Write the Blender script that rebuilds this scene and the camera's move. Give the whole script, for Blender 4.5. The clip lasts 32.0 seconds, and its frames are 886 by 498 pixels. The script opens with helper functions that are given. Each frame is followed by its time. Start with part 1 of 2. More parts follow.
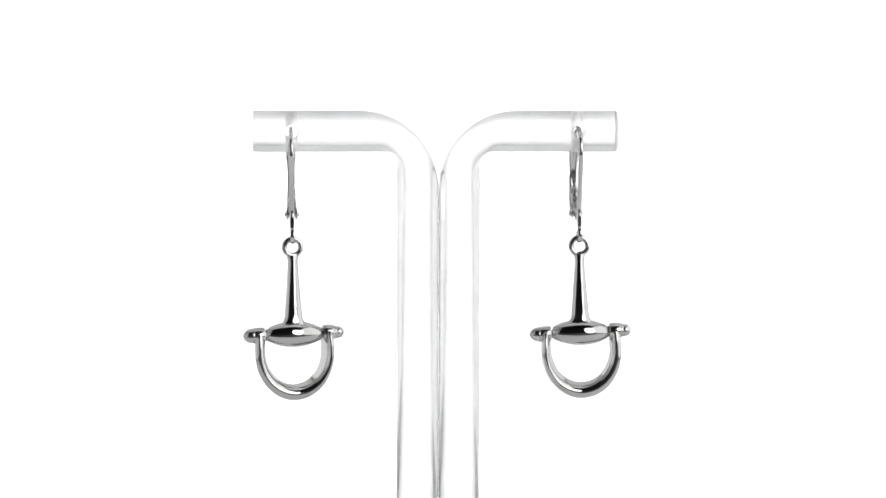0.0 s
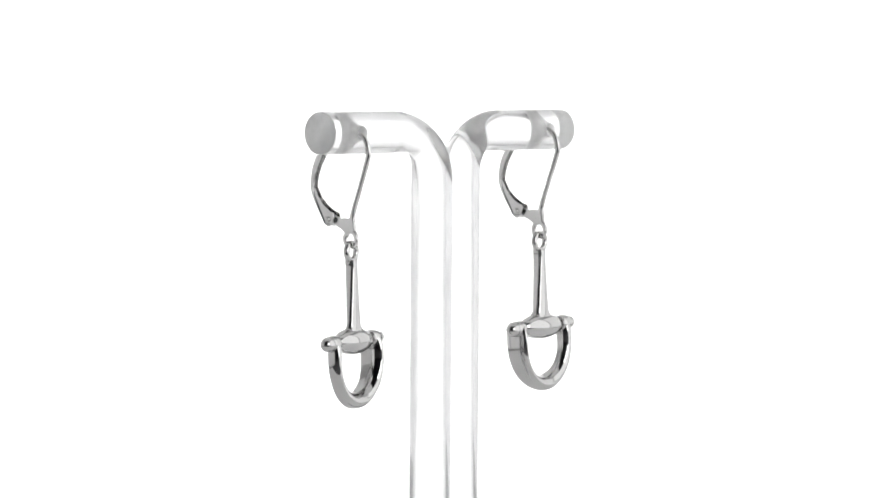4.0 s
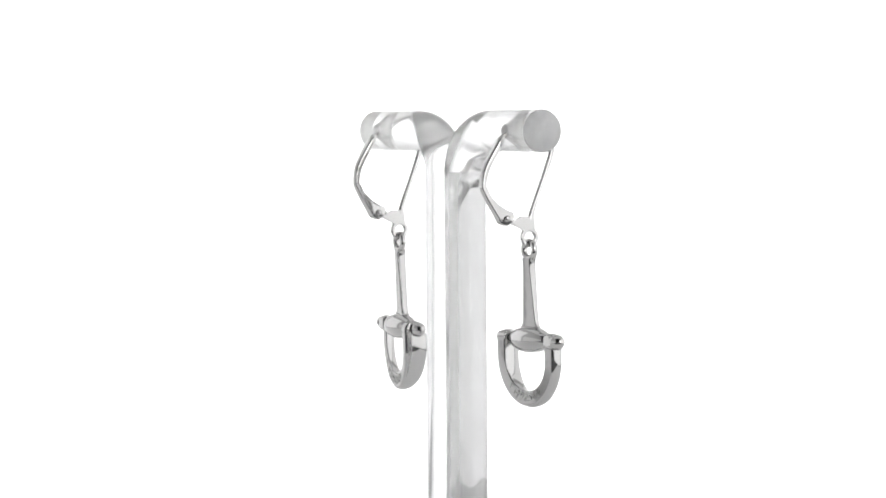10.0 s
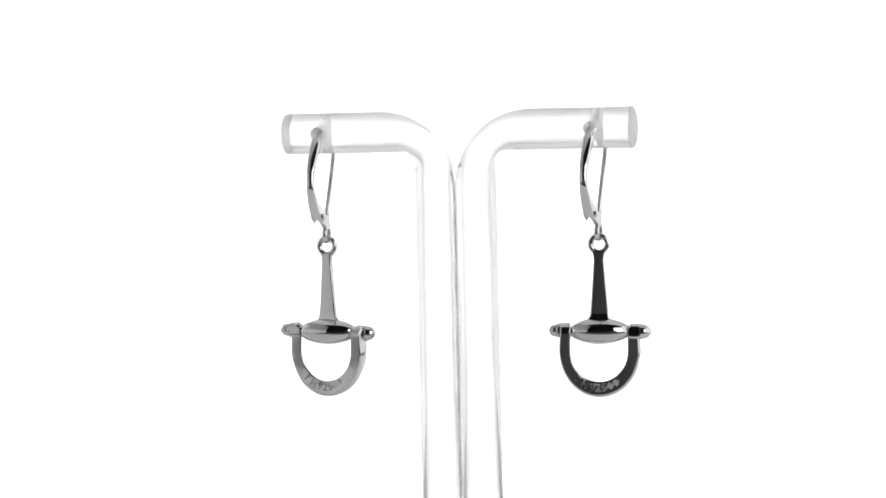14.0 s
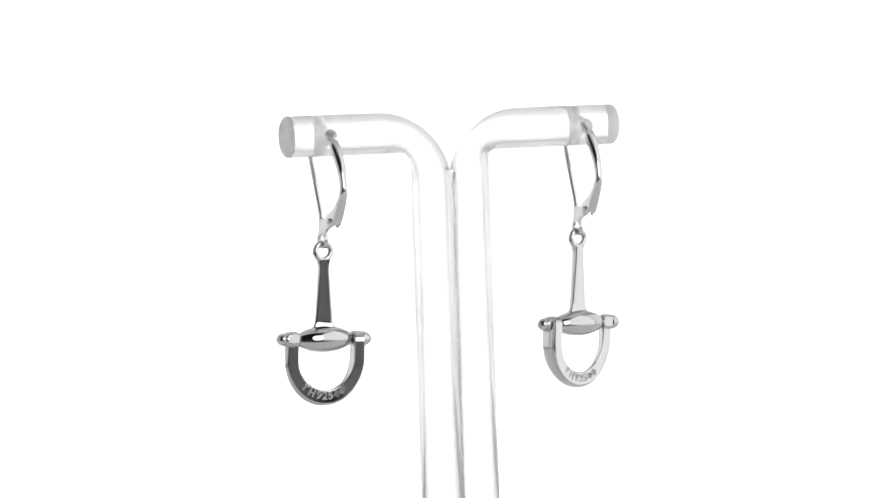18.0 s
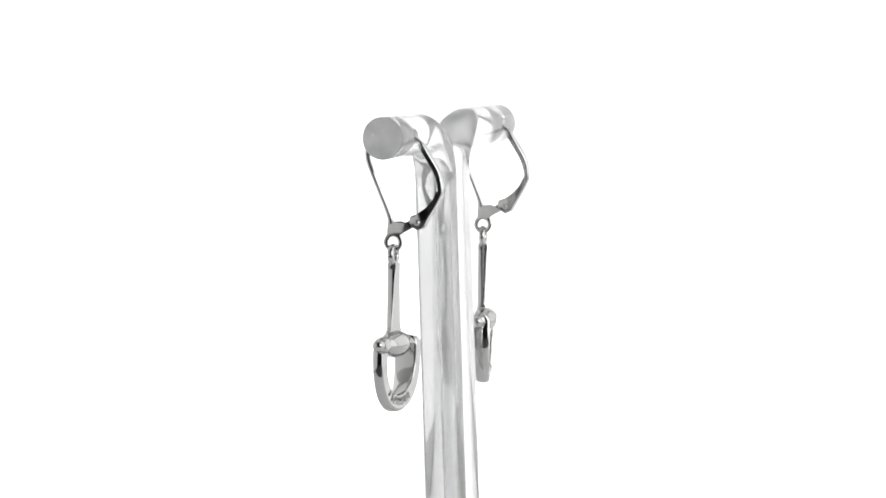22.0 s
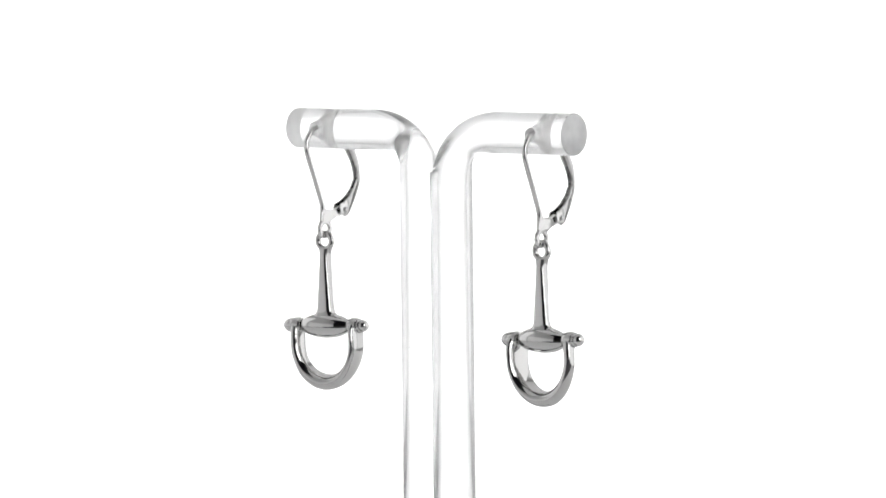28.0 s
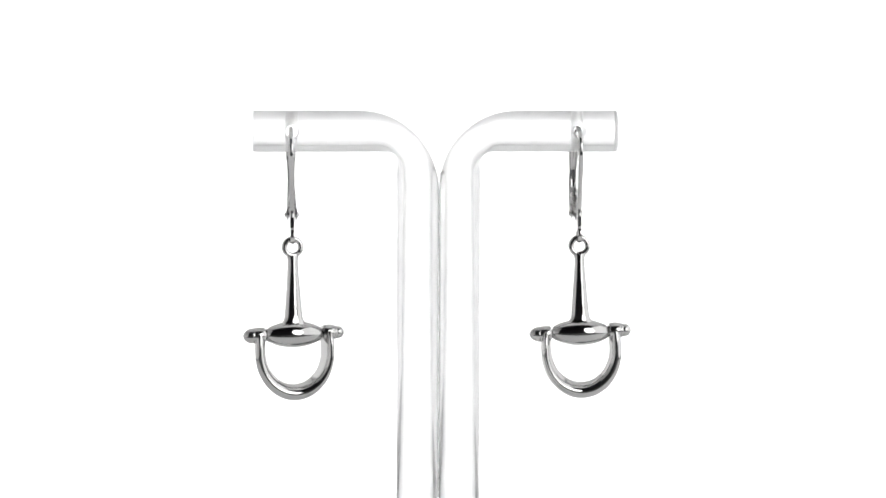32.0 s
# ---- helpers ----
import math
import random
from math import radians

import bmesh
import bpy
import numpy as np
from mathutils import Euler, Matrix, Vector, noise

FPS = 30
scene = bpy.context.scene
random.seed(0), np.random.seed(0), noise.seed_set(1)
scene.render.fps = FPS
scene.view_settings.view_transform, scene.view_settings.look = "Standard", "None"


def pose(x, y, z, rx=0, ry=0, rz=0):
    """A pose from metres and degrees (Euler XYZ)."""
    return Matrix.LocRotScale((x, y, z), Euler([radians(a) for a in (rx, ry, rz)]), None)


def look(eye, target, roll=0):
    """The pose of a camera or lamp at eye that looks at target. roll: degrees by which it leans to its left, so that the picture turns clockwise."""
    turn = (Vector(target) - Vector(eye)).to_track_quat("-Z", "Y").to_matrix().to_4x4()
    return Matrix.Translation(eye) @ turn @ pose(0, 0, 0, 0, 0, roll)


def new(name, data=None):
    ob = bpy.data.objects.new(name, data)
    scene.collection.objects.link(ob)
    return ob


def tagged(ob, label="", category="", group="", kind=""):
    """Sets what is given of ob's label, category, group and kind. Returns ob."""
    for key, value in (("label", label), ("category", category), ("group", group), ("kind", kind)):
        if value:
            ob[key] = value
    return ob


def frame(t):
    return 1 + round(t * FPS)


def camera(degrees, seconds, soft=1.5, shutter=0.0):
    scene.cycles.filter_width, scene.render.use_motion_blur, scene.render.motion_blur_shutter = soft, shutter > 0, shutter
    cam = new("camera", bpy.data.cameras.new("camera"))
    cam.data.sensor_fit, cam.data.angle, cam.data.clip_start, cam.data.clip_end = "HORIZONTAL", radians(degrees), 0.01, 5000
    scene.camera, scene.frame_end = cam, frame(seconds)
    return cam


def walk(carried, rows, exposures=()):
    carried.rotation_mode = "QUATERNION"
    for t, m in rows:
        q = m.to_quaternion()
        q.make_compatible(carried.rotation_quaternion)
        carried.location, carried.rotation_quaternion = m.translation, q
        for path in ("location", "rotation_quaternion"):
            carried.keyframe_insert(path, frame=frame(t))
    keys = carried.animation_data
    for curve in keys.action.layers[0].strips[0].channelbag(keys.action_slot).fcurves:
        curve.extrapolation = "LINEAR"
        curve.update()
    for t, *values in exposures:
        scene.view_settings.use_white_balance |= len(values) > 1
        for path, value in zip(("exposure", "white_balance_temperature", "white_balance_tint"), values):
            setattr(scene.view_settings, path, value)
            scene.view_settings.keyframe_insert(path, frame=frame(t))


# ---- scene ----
cam = camera(12.61, 32.0, 1.7)
walk(cam, [(t, pose(-0.00058, -0.580, 0.1333, 90 - 3.008, 0, 0) @ pose(0, 0, 0, 0, 0, -0.756)) for t in (0.0, 32.0)],
     exposures=[(0.0, 0.0), (32.0, 0.0)])

MM = 0.001
TURN_START, TURN_RATE = 1.92, 11.259    # the turntable's angle at the start and its degrees a second


# ---- world and lamps ----
world = bpy.data.worlds.new("studio")
world.use_nodes = True
world.node_tree.nodes["Background"].inputs["Color"].default_value = (0.03, 0.03, 0.03, 1)
scene.world = world


def softbox(name, eye, target, wide, high, watts, tint=(1, 1, 1)):
    data = bpy.data.lights.new(name, "AREA")
    data.shape, data.size, data.size_y, data.energy, data.color = "RECTANGLE", wide, high, watts, tint
    ob = new(name, data)
    ob.matrix_world = look(eye, target)
    return ob


# a sloping roof diffuser, side diffusers that are weaker towards the camera, one window of light beside the camera
softbox("softbox_top", (0, 0.24, 0.63), (0, 0.11, 0), 0.78, 1.00, 0.56)
softbox("softbox_left_rear", (-0.405, 0.40, 0.25), (0.4, 0.40, 0.25), 0.64, 0.46, 0.47)
# weak added fill, no known source: lifts silver that faces left
softbox("left_low_fill", (-0.405, -0.26, 0.125), (0.4, -0.26, 0.125), 0.60, 0.21, 0.11)
softbox("softbox_right_rear", (0.405, 0.40, 0.25), (-0.4, 0.40, 0.25), 0.64, 0.46, 0.56)
softbox("softbox_right_front", (0.405, -0.25, 0.34), (-0.4, -0.25, 0.34), 0.62, 0.66, 1.10)
softbox("softbox_front", (0.40, -0.78, 0.36), (0, 0, 0.1), 0.34, 0.68, 1.80).data.shape = "ELLIPSE"
for side in (-1, 1):
    # added fill, no known source: whitens the paper behind the stand
    lamp = softbox("backdrop_fill", (side * 0.30, 0.30, 0.42), (side * -0.01, 0.70, 0.10), 0.10, 0.20, 0.45)
    lamp.data.spread = radians(80)
    # added fill, no known source: lightens the flat part of the paper
    lamp = softbox("table_fill", (side * 0.28, 0.36, 0.44), (side * 0.02, 0.44, 0.0), 0.14, 0.20, 0.30)
    lamp.data.spread = radians(80)


# ---- materials ----
def material(name, base, rough, metal=0.0):
    m = bpy.data.materials.new(name)
    m.use_nodes = True
    b = m.node_tree.nodes["Principled BSDF"]
    b.inputs["Base Color"].default_value = (*base, 1)
    b.inputs["Roughness"].default_value = rough
    b.inputs["Metallic"].default_value = metal
    return m, m.node_tree.nodes, m.node_tree.links, b


def vary(nodes, links, socket, scale, low, high, detail=3.0):
    """Drives a number by a noise between low and high."""
    co = nodes.new("ShaderNodeTexCoord")
    n = nodes.new("ShaderNodeTexNoise")
    n.inputs["Scale"].default_value, n.inputs["Detail"].default_value = scale, detail
    r = nodes.new("ShaderNodeMapRange")
    r.inputs["From Min"].default_value, r.inputs["From Max"].default_value = 0.3, 0.7
    r.inputs["To Min"].default_value, r.inputs["To Max"].default_value = low, high
    links.new(co.outputs["Object"], n.inputs["Vector"])
    links.new(n.outputs["Fac"], r.inputs["Value"])
    links.new(r.outputs["Result"], socket)
    return n


def relief(nodes, links, b, scale, strength, distance):
    co = nodes.new("ShaderNodeTexCoord")
    n = nodes.new("ShaderNodeTexNoise")
    n.inputs["Scale"].default_value, n.inputs["Detail"].default_value = scale, 2.0
    k = nodes.new("ShaderNodeBump")
    k.inputs["Strength"].default_value, k.inputs["Distance"].default_value = strength, distance
    links.new(co.outputs["Object"], n.inputs["Vector"])
    links.new(n.outputs["Fac"], k.inputs["Height"])
    links.new(k.outputs["Normal"], b.inputs["Normal"])


SILVER, nn, ll, bb = material("polished_silver", (0.69, 0.686, 0.68), 0.08, 1.0)
vary(nn, ll, bb.inputs["Roughness"], 900, 0.03, 0.07)
relief(nn, ll, bb, 260, 0.55, 0.00006)

bb.inputs["Specular Tint"].default_value = (0.78, 0.78, 0.78, 1)

SATIN, nn, ll, bb = material("satin_silver", (0.75, 0.746, 0.74), 0.10, 1.0)
vary(nn, ll, bb.inputs["Roughness"], 1300, 0.06, 0.15)
relief(nn, ll, bb, 700, 0.2, 0.00003)
bb.inputs["Specular Tint"].default_value = (0.78, 0.78, 0.78, 1)

SILVER_DARK, nn, ll, bb = material("stamped_silver", (0.60, 0.597, 0.59), 0.3, 1.0)
vary(nn, ll, bb.inputs["Roughness"], 1500, 0.20, 0.38)

ACRYLIC, nn, ll, bb = material("clear_acrylic", (1, 1, 1), 0.0)
bb.inputs["Transmission Weight"].default_value = 1.0
bb.inputs["IOR"].default_value = 1.49
relief(nn, ll, bb, 90, 0.02, 0.0001)
lightener, mix = nn.new("ShaderNodeBsdfTranslucent"), nn.new("ShaderNodeMixShader")     # translucent share added to lighten bends where rays stay trapped
lightener.inputs["Color"].default_value = (0.97, 0.97, 0.97, 1)
vary(nn, ll, mix.inputs[0], 160, 0.08, 0.13)
ll.new(bb.outputs[0], mix.inputs[1])
ll.new(lightener.outputs[0], mix.inputs[2])
ll.new(mix.outputs[0], nn["Material Output"].inputs["Surface"])


def frosted(name, rough, through_part, white_part):
    """Sawn or drilled acrylic: rough clear plastic, part of it scattering light through and back."""
    m, nodes, links, b = material(name, (0.98, 0.98, 0.98), rough)
    b.inputs["Transmission Weight"].default_value = 1.0
    b.inputs["IOR"].default_value = 1.49
    vary(nodes, links, b.inputs["Roughness"], 600, rough * 0.7, rough * 1.3)
    thru, white = nodes.new("ShaderNodeBsdfTranslucent"), nodes.new("ShaderNodeBsdfDiffuse")
    thru.inputs["Color"].default_value = white.inputs["Color"].default_value = (0.98, 0.98, 0.98, 1)
    one, two = nodes.new("ShaderNodeMixShader"), nodes.new("ShaderNodeMixShader")
    one.inputs[0].default_value, two.inputs[0].default_value = white_part, through_part
    vary(nodes, links, two.inputs[0], 220, through_part * 0.5, through_part * 1.5)
    vary(nodes, links, one.inputs[0], 260, white_part * 0.7, white_part * 1.2)
    links.new(b.outputs[0], one.inputs[1])
    links.new(white.outputs[0], one.inputs[2])
    links.new(one.outputs[0], two.inputs[1])
    links.new(thru.outputs[0], two.inputs[2])
    links.new(two.outputs[0], nodes["Material Output"].inputs["Surface"])
    return m


ACRYLIC_CUT = frosted("saw_cut_acrylic", 0.10, 0.32, 0.55)
ACRYLIC_DRILL = frosted("drilled_acrylic", 0.20, 0.45, 0.10)

PAPER, nn, ll, bb = material("white_paper", (0.86, 0.86, 0.86), 0.75)
relief(nn, ll, bb, 900, 0.05, 0.0002)

CLOTH, nn, ll, bb = material("white_diffuser_cloth", (0.52, 0.52, 0.52), 0.9)
relief(nn, ll, bb, 1400, 0.15, 0.0003)

DARK, nn, ll, bb = material("dark_studio_paint", (0.09, 0.09, 0.092), 0.9)
vary(nn, ll, bb.inputs["Roughness"], 6, 0.8, 0.95)


# ---- mesh helpers (millimetres in, metres out) ----
def part(name, bm, mat, parent=None, label="", at=None, sharp=38, mats=()):
    bmesh.ops.recalc_face_normals(bm, faces=bm.faces[:])
    bmesh.ops.scale(bm, vec=(MM, MM, MM), verts=bm.verts[:])
    me = bpy.data.meshes.new(name)
    bm.to_mesh(me)
    bm.free()
    for m in (mat, *mats):
        me.materials.append(m)
    me.shade_smooth()
    me.set_sharp_from_angle(angle=radians(sharp))
    ob = new(name, me)
    if parent is not None:
        ob.parent = parent
    if at is not None:
        ob.matrix_basis = at
    if label:
        ob["label"] = label
    return ob


def loft(bm, rings, closed=False, caps=True):
    """Skins a row of point rings of equal length."""
    rows = [[bm.verts.new(p) for p in ring] for ring in rings]
    n = len(rows[0])
    pairs = list(zip(rows, rows[1:]))
    if closed:
        pairs.append((rows[-1], rows[0]))
    for a, b in pairs:
        for i in range(n):
            bm.faces.new((a[i], a[(i + 1) % n], b[(i + 1) % n], b[i]))
    ends = []
    if caps and not closed:
        ends = [bm.faces.new(rows[0][::-1]), bm.faces.new(rows[-1])]
    return ends


def smooth_path(points, steps):
    """A Catmull-Rom curve through 2D points."""
    out = []
    p = [points[0]] + list(points) + [points[-1]]
    for i in range(1, len(p) - 2):
        for k in range(steps):
            u = k / steps
            out.append(tuple(0.5 * (2 * p[i][c] + (p[i + 1][c] - p[i - 1][c]) * u
                                    + (2 * p[i - 1][c] - 5 * p[i][c] + 4 * p[i + 1][c] - p[i + 2][c]) * u * u
                                    + (3 * p[i][c] - p[i - 1][c] - 3 * p[i + 1][c] + p[i + 2][c]) * u ** 3)
                             for c in range(len(points[0]))))
    out.append(tuple(points[-1]))
    return out


def strip(bm, path, seg=16, power=2.6):
    """A flat wire in the y-z plane: path rows of y, z, half width along x, half thickness."""
    rings = []
    for i, (y, z, a, b) in enumerate(path):
        q0, q1 = path[max(i - 1, 0)], path[min(i + 1, len(path) - 1)]
        d = Vector((q1[0] - q0[0], q1[1] - q0[1])).normalized()
        ny, nz = -d[1], d[0]
        ring = []
        for k in range(seg):
            t = 2 * math.pi * (k + 0.5) / seg
            c, s = math.cos(t), math.sin(t)
            u = math.copysign(abs(c) ** (2 / power), c) * a
            v = math.copysign(abs(s) ** (2 / power), s) * b
            ring.append((u, y + ny * v, z + nz * v))
        rings.append(ring)
    loft(bm, rings)


def channel(bm, path):
    """A folded strip in the y-z plane, round outside and hollow inside."""
    section = [(math.cos(t), max(0.0, math.sin(t)) ** 0.7) for t in [math.pi * k / 12 for k in range(13)]]
    section += [(-1.0, -0.9), (-0.92, -1.0), (-0.74, -1.0), (-0.64, -0.85), (-0.58, 0.3), (-0.3, 0.5), (0.3, 0.5), (0.58, 0.3), (0.64, -0.85),
                (0.74, -1.0), (0.92, -1.0), (1.0, -0.9)]
    rings = []
    for i, (y, z, a, b) in enumerate(path):
        q0, q1 = path[max(i - 1, 0)], path[min(i + 1, len(path) - 1)]
        d = Vector((q1[0] - q0[0], q1[1] - q0[1])).normalized()
        rings.append([(u * a, y - d[1] * v * b, z + d[0] * v * b) for u, v in section])
    loft(bm, rings)


def plate(bm, outline, x0, x1, bevel=0.06, lean=0.0):
    """A flat plate in the y-z plane from x0 to x1, with eased edges; lean draws it inwards as y grows."""
    cy = sum(p[0] for p in outline) / len(outline)
    cz = sum(p[1] for p in outline) / len(outline)
    def inset(d):
        return [(y + (cy - y) * d, z + (cz - z) * d) for y, z in outline]
    rings = []
    for x, d in ((x0, 0.05), (x0 + bevel, 0.0), (x1 - bevel, 0.0), (x1, 0.05)):
        rings.append([(x - math.copysign(lean * (y - 2.6), x), y, z) for y, z in inset(d)])
    loft(bm, rings)


def turned(bm, profile, seg=40, centre=(0, 0)):
    """A body turned round the x axis: profile rows of x, radius."""
    rings = []
    for x, r in profile:
        rings.append([(x, centre[0] + r * math.cos(2 * math.pi * k / seg), centre[1] + r * math.sin(2 * math.pi * k / seg))
                      for k in range(seg)])
    loft(bm, rings)


def annulus(bm, centre, r_mid, half_rim, half_depth, plane="yz", seg=40, power=2.6, sides=14):
    """A flat-sided ring; plane names the plane in which it lies."""
    rings = []
    for i in range(seg):
        a = 2 * math.pi * i / seg
        ring = []
        for k in range(sides):
            t = 2 * math.pi * (k + 0.5) / sides
            c, s = math.cos(t), math.sin(t)
            u = math.copysign(abs(c) ** (2 / power), c) * half_rim
            v = math.copysign(abs(s) ** (2 / power), s) * half_depth
            rr = r_mid + u
            if plane == "yz":
                ring.append((centre[0] + v, centre[1] + rr * math.cos(a), centre[2] + rr * math.sin(a)))
            else:
                ring.append((centre[0] + rr * math.cos(a), centre[1] + v, centre[2] + rr * math.sin(a)))
        rings.append(ring)
    loft(bm, rings, closed=True)


# ---- the studio: sheet, diffuser panels and dark room ----
def slab(name, x0, x1, y0, y1, z0, z1, mat, label, category):
    bm = bmesh.new()
    bmesh.ops.create_cube(bm, size=1)
    for v in bm.verts:
        v.co = ((x0 + x1) / 2 + v.co.x * (x1 - x0), (y0 + y1) / 2 + v.co.y * (y1 - y0), (z0 + z1) / 2 + v.co.z * (z1 - z0))
    bmesh.ops.scale(bm, vec=(1000, 1000, 1000), verts=bm.verts[:])
    return tagged(part(name, bm, mat), label, category, "", "structure")


def sweep_sheet():
    bm = bmesh.new()
    r, y_back = 300.0, 750.0
    line = [(-200.0, 0.0), (-50.0, 0.0), (100.0, 0.0)]
    for k in range(25):
        a = math.pi / 2 * k / 24
        line.append((y_back - r + r * math.sin(a), r - r * math.cos(a)))
    line += [(y_back, 420.0), (y_back, 530.0)]
    rings = []
    for i, (y, z) in enumerate(line):
        q0, q1 = line[max(i - 1, 0)], line[min(i + 1, len(line) - 1)]
        d = Vector((q1[0] - q0[0], q1[1] - q0[1])).normalized()
        b = (y + d[1] * 1.5, z - d[0] * 1.5)
        rings.append([(-410, y, z), (410, y, z), (410, b[0], b[1]), (-410, b[0], b[1])])
    loft(bm, rings)
    return tagged(part("backdrop", bm, PAPER), "seamless white paper sheet curving up behind the stand", "backdrop", "", "structure")


sweep_sheet()
slab("wall_left", -0.430, -0.420, -0.57, 0.76, 0.0, 0.75, CLOTH, "white diffuser panel beside the paper sheet", "diffuser panel")
slab("wall_right", 0.420, 0.430, -0.56, 0.76, 0.0, 0.75, CLOTH, "white diffuser panel beside the paper sheet", "diffuser panel")
roof = slab("ceiling_panel", -0.43, 0.43, -0.52, 0.52, 0.0, 0.01, CLOTH, "white diffuser panel sloping over the paper sheet", "diffuser panel")
roof.matrix_world = pose(0, 0.244, 0.648, -11.7, 0, 0)
slab("floor", -1.1, 1.1, -1.6, 1.1, -0.05, -0.002, DARK, "dark studio floor under the paper sheet", "floor")
slab("wall_north", -1.1, 1.1, 1.1, 1.2, -0.05, 1.5, DARK, "dark studio wall", "wall")
slab("wall_south", -1.1, 1.1, -1.7, -1.6, -0.05, 1.5, DARK, "dark studio wall", "wall")
slab("wall_east", 1.1, 1.2, -1.7, 1.2, -0.05, 1.5, DARK, "dark studio wall", "wall")
slab("wall_west", -1.2, -1.1, -1.7, 1.2, -0.05, 1.5, DARK, "dark studio wall", "wall")
slab("ceiling", -1.2, 1.2, -1.7, 1.2, 1.5, 1.6, DARK, "dark studio ceiling", "ceiling")


# ---- the clear stand ----
ROD, TOP, POST = 3.01, 120.0, 3.035
BEND_OUT, BEND_IN = 11.4, {-1: 1.3, 1: 1.8}     # outer and inner radius of the hot bends, which flatten the rod
HOLE_R = 1.0
ARM = {-1: 26.8, 1: 25.8}           # arm ends from the middle of the posts
HOLE_AT = {-1: 21.2, 1: 20.2}


def rod_mesh(side):
    """Rings between an upper (outer) and a lower (inner) point of the rod's outline in the plane of its bend."""
    reach, inner = ARM[side], BEND_IN[side]
    lo, hi, left, right = TOP - ROD, TOP + ROD, POST - ROD, POST + ROD
    path = [((reach, hi - 0.07), (reach, lo + 0.07), 0.977), ((reach - 0.06, hi), (reach - 0.06, lo), 1.0)]
    n = 12
    for k in range(1, n):
        f = k / n
        path.append(((reach - 0.06 + (left + BEND_OUT - reach + 0.06) * f, hi), (reach - 0.06 + (right + inner - reach + 0.06) * f, lo), 1.0))
    for k in range(41):
        a = math.pi / 2 * k / 40
        c, d = math.cos(a), math.sin(a)
        path.append(((left + BEND_OUT - BEND_OUT * d, hi - BEND_OUT + BEND_OUT * c), (right + inner - inner * d, lo - inner + inner * c),
                     1.0 + 0.05 * math.sin(2 * a)))
    for k in range(1, 11):
        f = k / 10
        path.append(((left, (hi - BEND_OUT) * (1 - f) + 0.15 * f), (right, (lo - inner) * (1 - f) + 0.15 * f), 1.0))
    bm = bmesh.new()
    rings = []
    seg = 64
    for (xo, zo), (xi, zi), wide in path:
        ring = []
        for k in range(seg):
            t = 2 * math.pi * k / seg
            u, v = math.cos(t), ROD * wide * math.sin(t)
            ring.append((side * ((xo + xi) / 2 + (xo - xi) / 2 * u), v, (zo + zi) / 2 + (zo - zi) / 2 * u))
        rings.append(ring)
    ends = loft(bm, rings)
    ends[0].material_index = ends[1].material_index = 1
    return bm


def bent_rod(side, parent):
    ob = part("bent_rod", rod_mesh(side), ACRYLIC, None, "", None, 38, (ACRYLIC_CUT, ACRYLIC_DRILL))
    bm = bmesh.new()
    rings = []
    for y in (-6.0, 6.0):
        rings.append([(side * HOLE_AT[side] + HOLE_R * math.cos(2 * math.pi * k / 32), y, TOP + HOLE_R * math.sin(2 * math.pi * k / 32))
                      for k in range(32)])
    loft(bm, rings)
    for f in bm.faces:
        f.material_index = 2
    cutter = part("cutter", bm, ACRYLIC, None, "", None, 38, (ACRYLIC_CUT, ACRYLIC_DRILL))
    cut = ob.modifiers.new("hole", "BOOLEAN")
    cut.operation, cut.solver, cut.object = "DIFFERENCE", "EXACT", cutter
    bpy.context.view_layer.update()
    me = bpy.data.meshes.new_from_object(ob.evaluated_get(bpy.context.evaluated_depsgraph_get()))
    ob.modifiers.clear()
    ob.data = me
    bpy.data.objects.remove(cutter)
    me.shade_smooth()
    me.set_sharp_from_angle(angle=radians(38))
    ob.parent = parent
    return ob


STAND = pose(-0.00281, 0.00055, -0.00006, 0.80, 0.83, 2.06)


def scuff(parent, side, turn, z, wide):
    """A short scratch round a post."""
    bm = bmesh.new()
    rings = []
    for k in range(7):
        a = radians(turn) + wide / ROD * (k / 6 - 0.5)
        h = 0.05 * math.sin(math.pi * (k + 0.5) / 7)
        lift = 0.05 * (k / 6 - 0.5)
        rings.append([(side * POST + (ROD + d) * math.cos(a), (ROD + d) * math.sin(a), z + lift + e)
                      for d, e in ((-0.03, -h), (0.012, -h * 0.4), (0.012, h * 0.4), (-0.03, h))])
    loft(bm, rings)
    return part("scuff", bm, ACRYLIC_CUT, parent)


stand = tagged(new("earring_stand"), "clear acrylic T-shaped earring stand of two bent rods", "display stand")
bent_rod(-1, stand)
bent_rod(1, stand)


def glue_seam(parent):
    """The clear cement that fills the narrow gap between the two posts."""
    bm = bmesh.new()
    half, n = 1.05, 10
    ys = [-half + 2 * half * k / n for k in range(n + 1)]
    ring = [(POST - math.sqrt(ROD ** 2 - y * y) - 0.012, y) for y in ys]
    outline = [(-x, y) for x, y in ring] + [(x, y) for x, y in ring[::-1]]
    start = TOP + ROD - BEND_OUT
    rings = []
    for z in (0.15, 40.0, 80.0, start, start + 0.9, start + 1.8, start + 2.5):
        gap = BEND_OUT - math.sqrt(BEND_OUT ** 2 - max(0.0, z - start) ** 2)
        rings.append([(x + math.copysign(gap, x), y, z) for x, y in outline])
    loft(bm, rings)
    return part("glue_seam", bm, ACRYLIC, parent, "clear glue line between the posts")


glue_seam(stand)


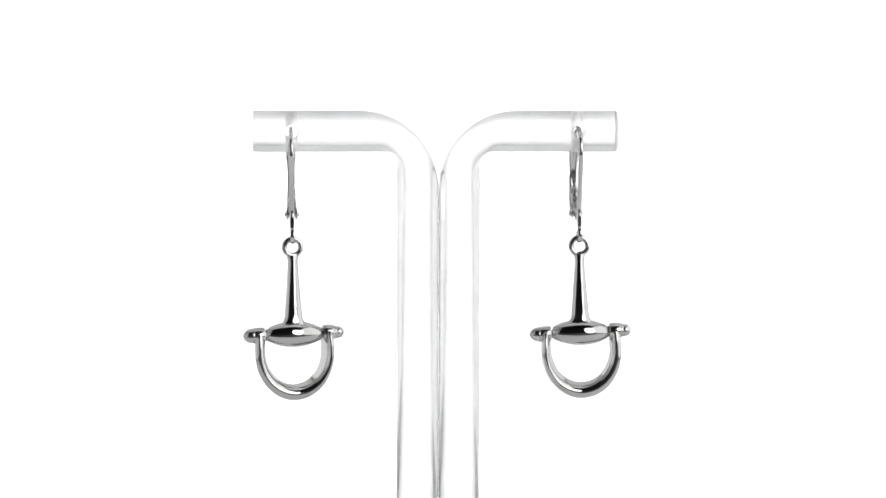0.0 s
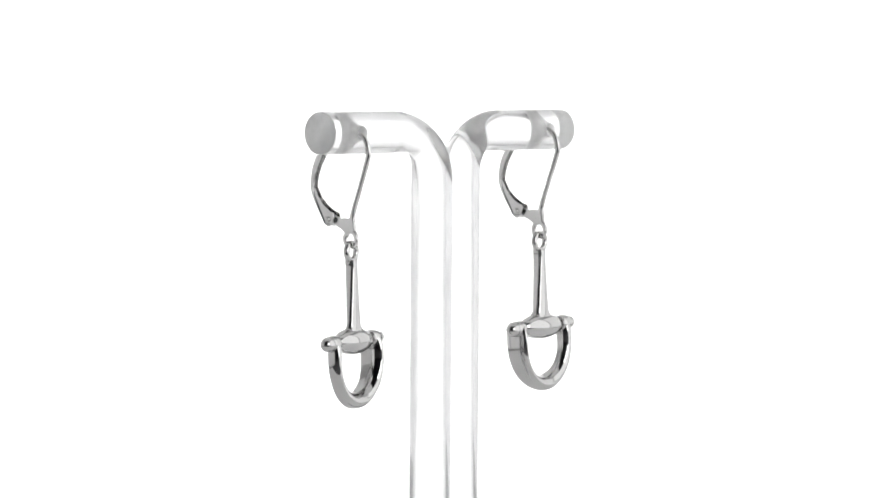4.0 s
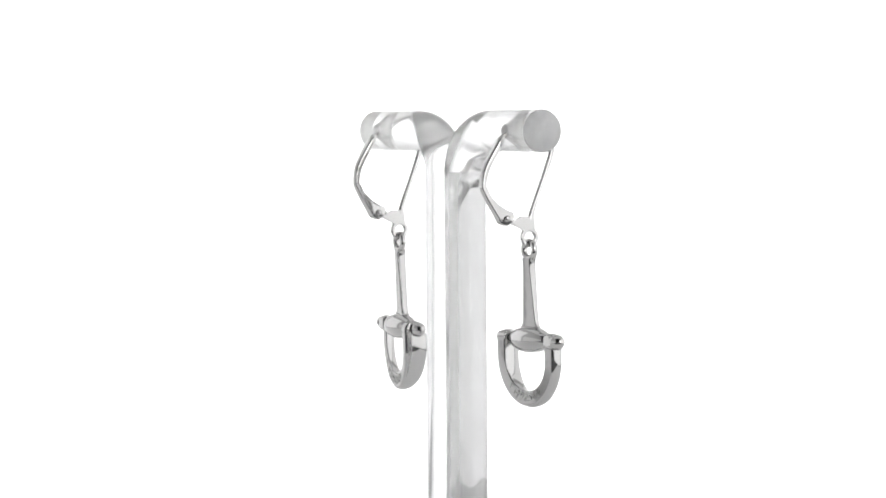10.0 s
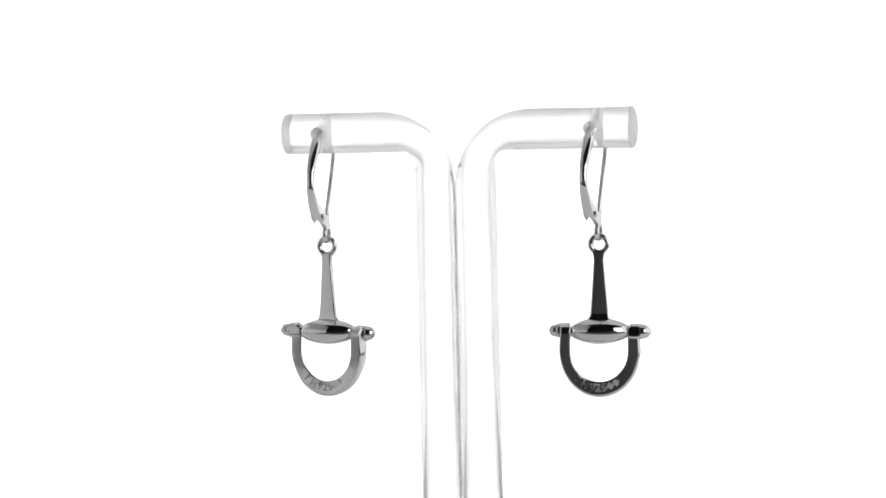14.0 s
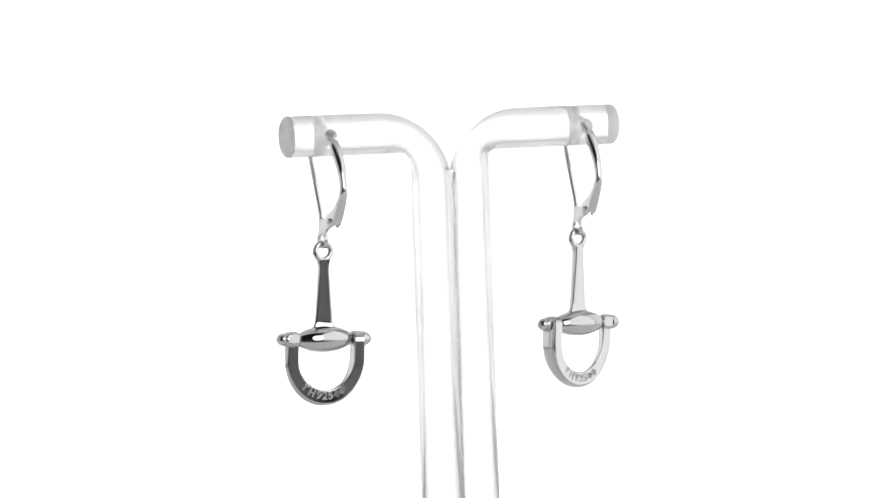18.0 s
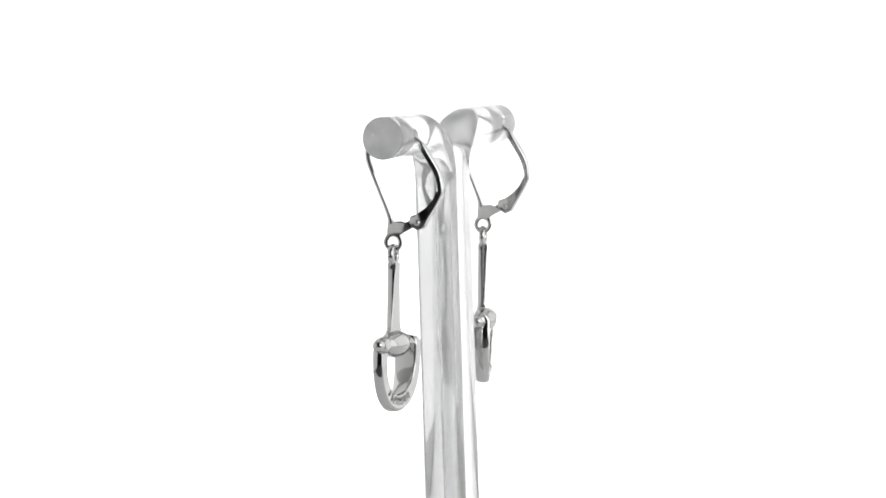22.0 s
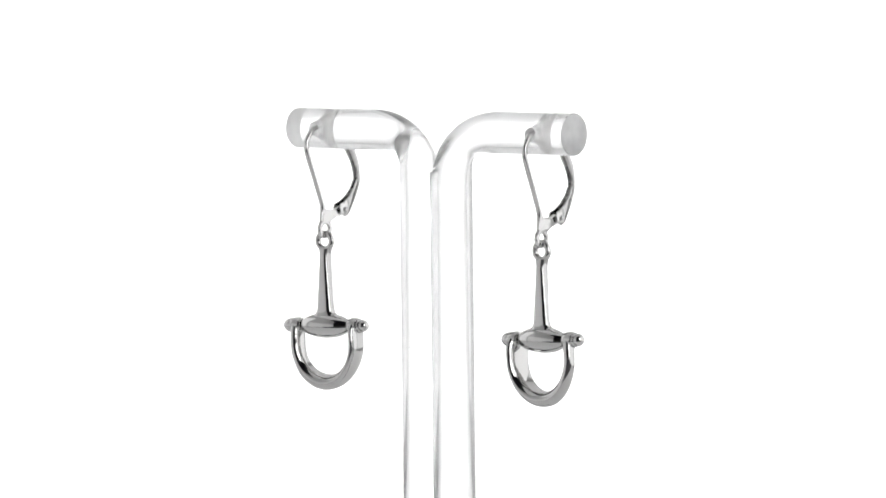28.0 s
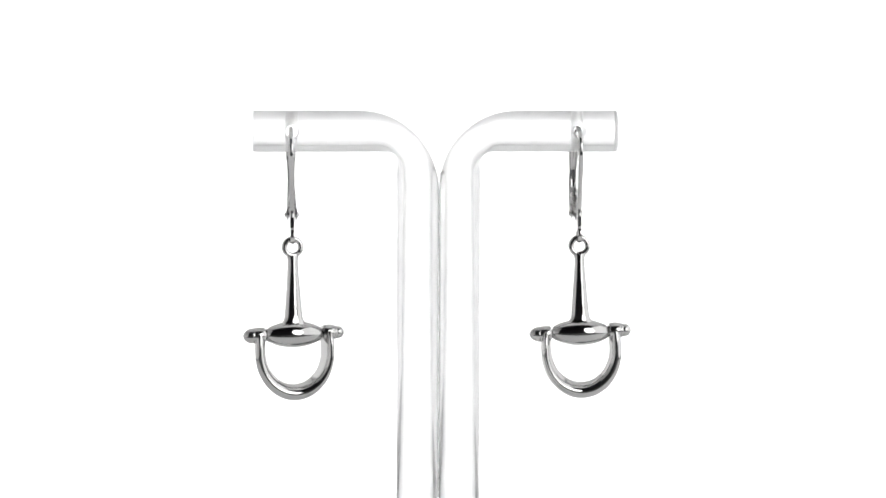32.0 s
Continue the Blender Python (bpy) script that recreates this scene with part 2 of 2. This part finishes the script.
def glue_bubble(parent, y, z, long, high):
    """A flat pocket of air trapped in the glue line."""
    bm = bmesh.new()
    rings = []
    for k in range(7):
        f = -1 + 2 * (k + 0.5) / 7
        r = math.sqrt(1 - f * f)
        rings.append([(0.016 * r * math.cos(a), y + long * f, z + high * r * math.sin(a)) for a in [2 * math.pi * i / 10 for i in range(10)]])
    loft(bm, rings)
    return part("glue_bubble", bm, ACRYLIC_DRILL, parent, "whitish air pocket in the glue")


for y, z, long, high in ((-0.1, 110.9, 0.45, 0.05), (0.1, 100.3, 0.40, 0.04), (0.2, 88.4, 0.22, 0.08), (-0.1, 86.9, 0.25, 0.05), (-0.2, 73.0, 0.25, 0.05)):
    glue_bubble(stand, y, z, long, high)
chance = random.Random(7)
for side in (-1, 1):
    for k in range(1, 3):
        scuff(stand, side, (180 if side < 0 else 0) + chance.uniform(-45, 45), 68 + 10.0 * k + chance.uniform(-4, 4), chance.uniform(0.3, 0.7))


# ---- the earrings ----
BASE = 23.8       # height of the hook's ring over the foot of the stirrup
PIN = 9.5         # height of the cross pin over the foot of the stirrup


def hook(parent, at):
    """The stamped ear wire with its plate and ring."""
    bm = bmesh.new()
    rows = [(-0.30, 2.6, 0.36, 0.50), (-0.55, 3.9, 0.36, 0.36), (-1.9, 7.3, 0.37, 0.34), (-3.25, 10.7, 0.37, 0.37), (-3.6, 12.1, 0.37, 0.39),
            (-3.35, 13.4, 0.35, 0.37), (-2.35, 14.65, 0.33, 0.33), (-0.8, 15.25, 0.32, 0.32), (0.9, 15.3, 0.31, 0.31),
            (2.6, 14.95, 0.30, 0.30), (3.9, 14.2, 0.28, 0.28), (4.7, 13.3, 0.24, 0.24)]
    strip(bm, [(y, z + BASE, a, b) for y, z, a, b in smooth_path(rows, 5)])
    plate(bm, [(y, z + BASE) for y, z in ((2.9, 3.3), (1.9, 2.7), (1.3, 3.0), (0.7, 2.95), (0.2, 2.9), (-0.55, 3.4), (-0.75, 2.4),
                                          (-0.85, 1.2), (-0.3, 1.1), (0.5, 1.0), (1.0, 0.9), (1.5, 1.3), (2.9, 2.0), (3.4, 2.4))], -0.33, 0.33)
    annulus(bm, (0, 0, BASE), 1.07, 0.32, 0.32, "yz", 40, 5.0, 20)
    return part("ear_wire", bm, SATIN, parent, "bent silver ear wire with a flat plate and a ring", at)


def lever(parent, at):
    """The hinged lever: a folded channel with a knee, and its rivet."""
    bm = bmesh.new()
    rows = [(4.10, 14.2, 0.46, 0.28), (4.5, 13.5, 0.72, 0.42), (5.5, 11.9, 0.74, 0.47), (6.48, 10.2, 0.64, 0.46), (6.95, 8.8, 0.54, 0.44), (7.12, 7.2, 0.54, 0.36),
            (6.78, 6.0, 0.60, 0.24), (6.02, 4.6, 0.70, 0.18), (5.2, 3.3, 0.74, 0.16), (4.6, 2.3, 0.74, 0.14)]
    channel(bm, [(y, z + BASE, a, b) for y, z, a, b in smooth_path(rows, 5)])
    cheek = [(y, z + BASE) for y, z in ((7.08, 7.5), (6.6, 7.1), (6.0, 5.9), (4.9, 4.75), (3.6, 3.9), (2.75, 3.65), (2.6, 3.0), (2.9, 2.2),
                                        (3.7, 1.65), (4.7, 2.1), (5.3, 3.2), (6.12, 4.5), (6.86, 5.9))]
    plate(bm, cheek, -0.80, -0.56, 0.04, 0.085)
    plate(bm, cheek, 0.56, 0.80, 0.04, 0.085)
    ob = part("lever", bm, SATIN, parent, "hinged silver lever with a knee", at)
    pin = bmesh.new()
    turned(pin, [(-1.08, 0.14), (-1.04, 0.30), (-0.94, 0.40), (-0.72, 0.44), (0.72, 0.44), (0.94, 0.40), (1.04, 0.30), (1.08, 0.14)], 20, (3.75, 2.75 + BASE))
    part("rivet", pin, SILVER, ob)
    for k in range(4):
        mark = bmesh.new()
        y, z = 6.30 - 0.42 * k, 5.55 - 0.72 * k + BASE
        strip(mark, [(y + 0.16, z + 0.1, 0.30, 0.14), (y - 0.03, z - 0.2, 0.30, 0.14)], 8)
        part("stamped_mark", mark, SILVER_DARK, ob)
    return ob


def drop_bar(parent, at, skew):
    """The ring, tapered shank and swelling barrel, cast in one."""
    bm = bmesh.new()
    ring_z = BASE - 1.75
    annulus(bm, (0, 0, ring_z), 1.19, 0.43, 0.46, "xz", 48, 2.3, 16)
    rings = []
    n = 22
    for i in range(n + 1):
        f = i / n
        z = ring_z - 1.15 - f * (ring_z - 1.15 - PIN - 1.2)
        w = 0.66 + 0.80 * f ** 1.1
        deep = 0.82 + 0.20 * f
        back = 0.70 - 0.45 * f
        if i < 3:
            w += 0.22 * (1 - i / 3) ** 2
        if f > 0.88:
            w += 1.0 * ((f - 0.88) / 0.12) ** 2
            deep += 0.35 * ((f - 0.88) / 0.12) ** 2
            back += 0.30 * ((f - 0.88) / 0.12) ** 2
        ring = []
        for k in range(17):
            t = math.pi * k / 16
            ring.append((math.copysign(abs(math.cos(t)) ** 0.78, math.cos(t)) * w, -math.sin(t) ** 0.78 * deep if k % 16 else 0.0, z))
        flat = [(-w, back - 0.16, z), (-w * 0.93, back - 0.05, z), (-w * 0.82, back - 0.01, z), (-w * 0.66, back, z), (0, back, z), (w * 0.66, back, z), (w * 0.82, back - 0.01, z), (w * 0.93, back - 0.05, z), (w, back - 0.16, z)]
        ring += [(x, y + skew * x / 5.0, zz) for x, y, zz in flat]
        rings.append(ring)
    loft(bm, rings)
    ob = part("drop_bar", bm, SILVER, parent, "tapered silver shank with a ring on top", at, 50)
    bm = bmesh.new()
    prof = [(-4.6, 0.5), (-4.10, 0.5), (-4.06, 0.80)]
    for k in range(25):
        x = -4.0 + 8.0 * k / 24
        prof.append((x, 0.86 + 1.06 * (1 - (x / 4.0) ** 2) ** 0.85))
    prof += [(4.06, 0.80), (4.10, 0.5), (4.6, 0.5)]
    turned(bm, prof, 56, (0, PIN))
    part("barrel", bm, SILVER, ob, "swelling silver barrel on the cross pin")
    return ob


def stirrup(parent, at, skew):
    """The D-shaped stirrup with its two lugs and round tips; the back is flat."""
    bm = bmesh.new()
    stations = [(1.0, 0.30), (0.7, 0.55), (0.2, 0.74), (-0.4, 0.88), (-1.1, 0.97), (-1.7, 1.0), (-2.3, 1.0)]
    rings = []
    line = ([(0.0, h, g) for h, g in stations] + [(math.pi * k / 48, -2.7, 1.0) for k in range(49)]
            + [(math.pi, h, g) for h, g in stations[::-1]])
    for a, h, squeeze in line:
        c, s = math.cos(a), math.sin(a)
        bow = 1.0 - 0.035 * max(0.0, (h + 2.7) / 3.7) ** 2
        outer = (5.80 * c * bow, h - 6.80 * s)
        inner = (4.20 * c, h - 4.65 * s)
        mid = ((outer[0] + inner[0]) / 2, (outer[1] + inner[1]) / 2)
        half = ((outer[0] - inner[0]) / 2, (outer[1] - inner[1]) / 2)
        out = Vector(half).normalized()
        ring = []
        section = [(-1.01, 0.76), (-0.97, 0.88), (-0.89, 0.96), (-0.79, 1.0), (-0.76, 1.0), (0.0, 1.0), (0.69, 1.0), (0.72, 1.0), (0.84, 0.96),
                   (0.93, 0.87), (1.0, 0.73), (1.05, 0.52), (1.08, 0.26)]
        for k in range(0, 21):
            cs, sn = math.cos(math.pi * k / 20), math.sin(math.pi * k / 20)
            section.append((1.09 * cs if cs > 0 else -1.04 * abs(cs) ** 0.92, 0.05 - 1.67 * sn))
        section += [(-1.04, 0.30), (-1.03, 0.56)]
        for u, y in section:
            y *= squeeze if y < 0 else min(1.0, 1.35 - 0.85 * max(h, 0.0) if h > 0.4 else 1.0)
            flare = -y * (0.12 - 0.04 * u)
            x = mid[0] + half[0] * u + out[0] * flare
            ring.append((x, y + (skew * x / 5.0 + 0.05 * (mid[1] + 4.0)) * (0.5 + y / 2.0), PIN + mid[1] + half[1] * u + out[1] * flare))
        rings.append(ring)
    loft(bm, rings)
    lug = [(4.18, 0.8), (4.24, 1.08), (4.4, 1.18), (4.9, 1.21), (5.4, 1.19), (5.8, 1.14)]
    arms = len(bm.verts)
    for s in (-1, 1):
        turned(bm, [(s * x, r) for x, r in lug + [(5.9, 1.08), (5.93, 0.8)]], 36, (0, PIN))
    for v in list(bm.verts)[arms:]:
        v.co.y = min(v.co.y, 0.93)
    ob = part("stirrup", bm, SILVER, parent, "D-shaped silver stirrup with a flat stamped back", at, 42)
    egg = [(5.86, 1.0), (5.88, 1.10)] + [(5.95 + 1.5 * math.sin(a), 1.12 * math.cos(a)) for a in [0.155 * k for k in range(11)]]
    ball = [(5.88, 0.9), (5.92, 1.05), (6.12, 1.03), (6.26, 0.96), (6.30, 0.86)] + [
        (6.50 + 0.92 * math.sin(a), 0.92 * math.cos(a)) for a in [-0.2 + 0.17 * k for k in range(11)]]
    for s, prof in ((-1, egg), (1, ball)):
        tip = bmesh.new()
        turned(tip, [(s * x, r) for x, r in prof], 28, (0, PIN))
        part("round_tip", tip, SILVER, ob)
    hallmark(ob, skew)
    return ob


def on_back(bm, u, skew):
    """Lays flat marks (x to the right as read, z up) along the curve of the stirrup's back, at the angle u from the foot."""
    x, z = 4.60 * math.sin(u), PIN - 2.7 - 5.45 * math.cos(u)
    turn = Matrix.Rotation(math.atan2(5.45 * math.sin(u), 4.6 * math.cos(u)), 4, "Y")
    place = Matrix.Translation((-x, 1.0 - skew * x / 5.0 + 0.05 * (z - PIN + 4.0), z)) @ Matrix.Rotation(-0.05, 4, "X") @ turn
    bmesh.ops.transform(bm, matrix=place, verts=bm.verts[:])
    return bm


def block(bm, x0, x1, z0, z1, high=0.07):
    v = []
    for y in (-0.05, high):
        v.append([bm.verts.new(p) for p in ((x0, y, z0), (x1, y, z0), (x1, y, z1), (x0, y, z1))])
    a, b = v
    bm.faces.new(a[::-1])
    bm.faces.new(b)
    for i in range(4):
        bm.faces.new((a[i], a[(i + 1) % 4], b[(i + 1) % 4], b[i]))


def hallmark(parent, skew):
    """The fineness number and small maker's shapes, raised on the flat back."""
    for k, ch in enumerate("925"):
        curve = bpy.data.curves.new("digit", "FONT")
        curve.body, curve.size, curve.extrude = ch, 1.55, 0.05
        curve.bevel_depth, curve.bevel_resolution = 0.055, 1
        curve.align_x, curve.align_y = "CENTER", "CENTER"
        temp = new("digit", curve)
        bpy.context.view_layer.update()
        me = bpy.data.meshes.new_from_object(temp.evaluated_get(bpy.context.evaluated_depsgraph_get()))
        bpy.data.objects.remove(temp)
        bm = bmesh.new()
        bm.from_mesh(me)
        for v in bm.verts:
            v.co = (-v.co.x, v.co.z, v.co.y)
        part("digit", on_back(bm, -0.21 + 0.185 * k, skew), SILVER_DARK, parent)
    for u, bars in ((-0.68, ((-0.32, -0.10, -0.50, 0.45), (-0.45, 0.25, 0.25, 0.50))),
                    (-0.45, ((-0.46, -0.24, -0.62, 0.62), (0.24, 0.46, -0.62, 0.62), (-0.26, 0.26, -0.10, 0.10)))):
        bm = bmesh.new()
        for x0, x1, z0, z1 in bars:
            block(bm, -x1, -x0, z0, z1)
        part("maker_mark", on_back(bm, u, skew), SILVER_DARK, parent)
    for u in (0.36, 0.55):
        bm = bmesh.new()
        for k in range(4):
            annulus(bm, (0.26 * math.cos(math.pi / 2 * k), 0.02, 0.26 * math.sin(math.pi / 2 * k)), 0.18, 0.08, 0.10, "xz", 12, 2, 6)
        part("rosette_mark", on_back(bm, u, skew), SILVER_DARK, parent)


def earring(hook_yaw, drop_yaw, pin_roll, skew):
    ob = tagged(new("earring"), "polished silver horse-bit drop earring hung through the acrylic rod", "earring", "pair of earrings")
    at = pose(0, 0, 0, 0, 0, hook_yaw)
    hook(ob, at)
    lever(ob, at)
    at = pose(0, 0, 0, 0, 0, drop_yaw)
    drop_bar(ob, at, skew)
    pivot = pose(0, 0, PIN * MM)
    stirrup(ob, at @ pivot @ pose(0, 0, 0, 0, pin_roll, 0) @ pivot.inverted(), skew)
    return ob


EARRING_L = pose(-0.02235, -0.00245, 0.0815)
EARRING_R = pose(0.01912, -0.00095, 0.0810)
earring_l = earring(0.5, 11.0, -0.9, 0.50)
earring_r = earring(3.0, 1.5, -1.8, -0.75)


def motions():
    """The turntable carries the stand and both earrings round once."""
    times = [0.25 * k for k in range(129)]
    for ob, m in ((stand, STAND), (earring_l, EARRING_L), (earring_r, EARRING_R)):
        walk(ob, [(t, pose(0, 0, 0, 0, 0, TURN_START + TURN_RATE * t) @ m) for t in times])


motions()
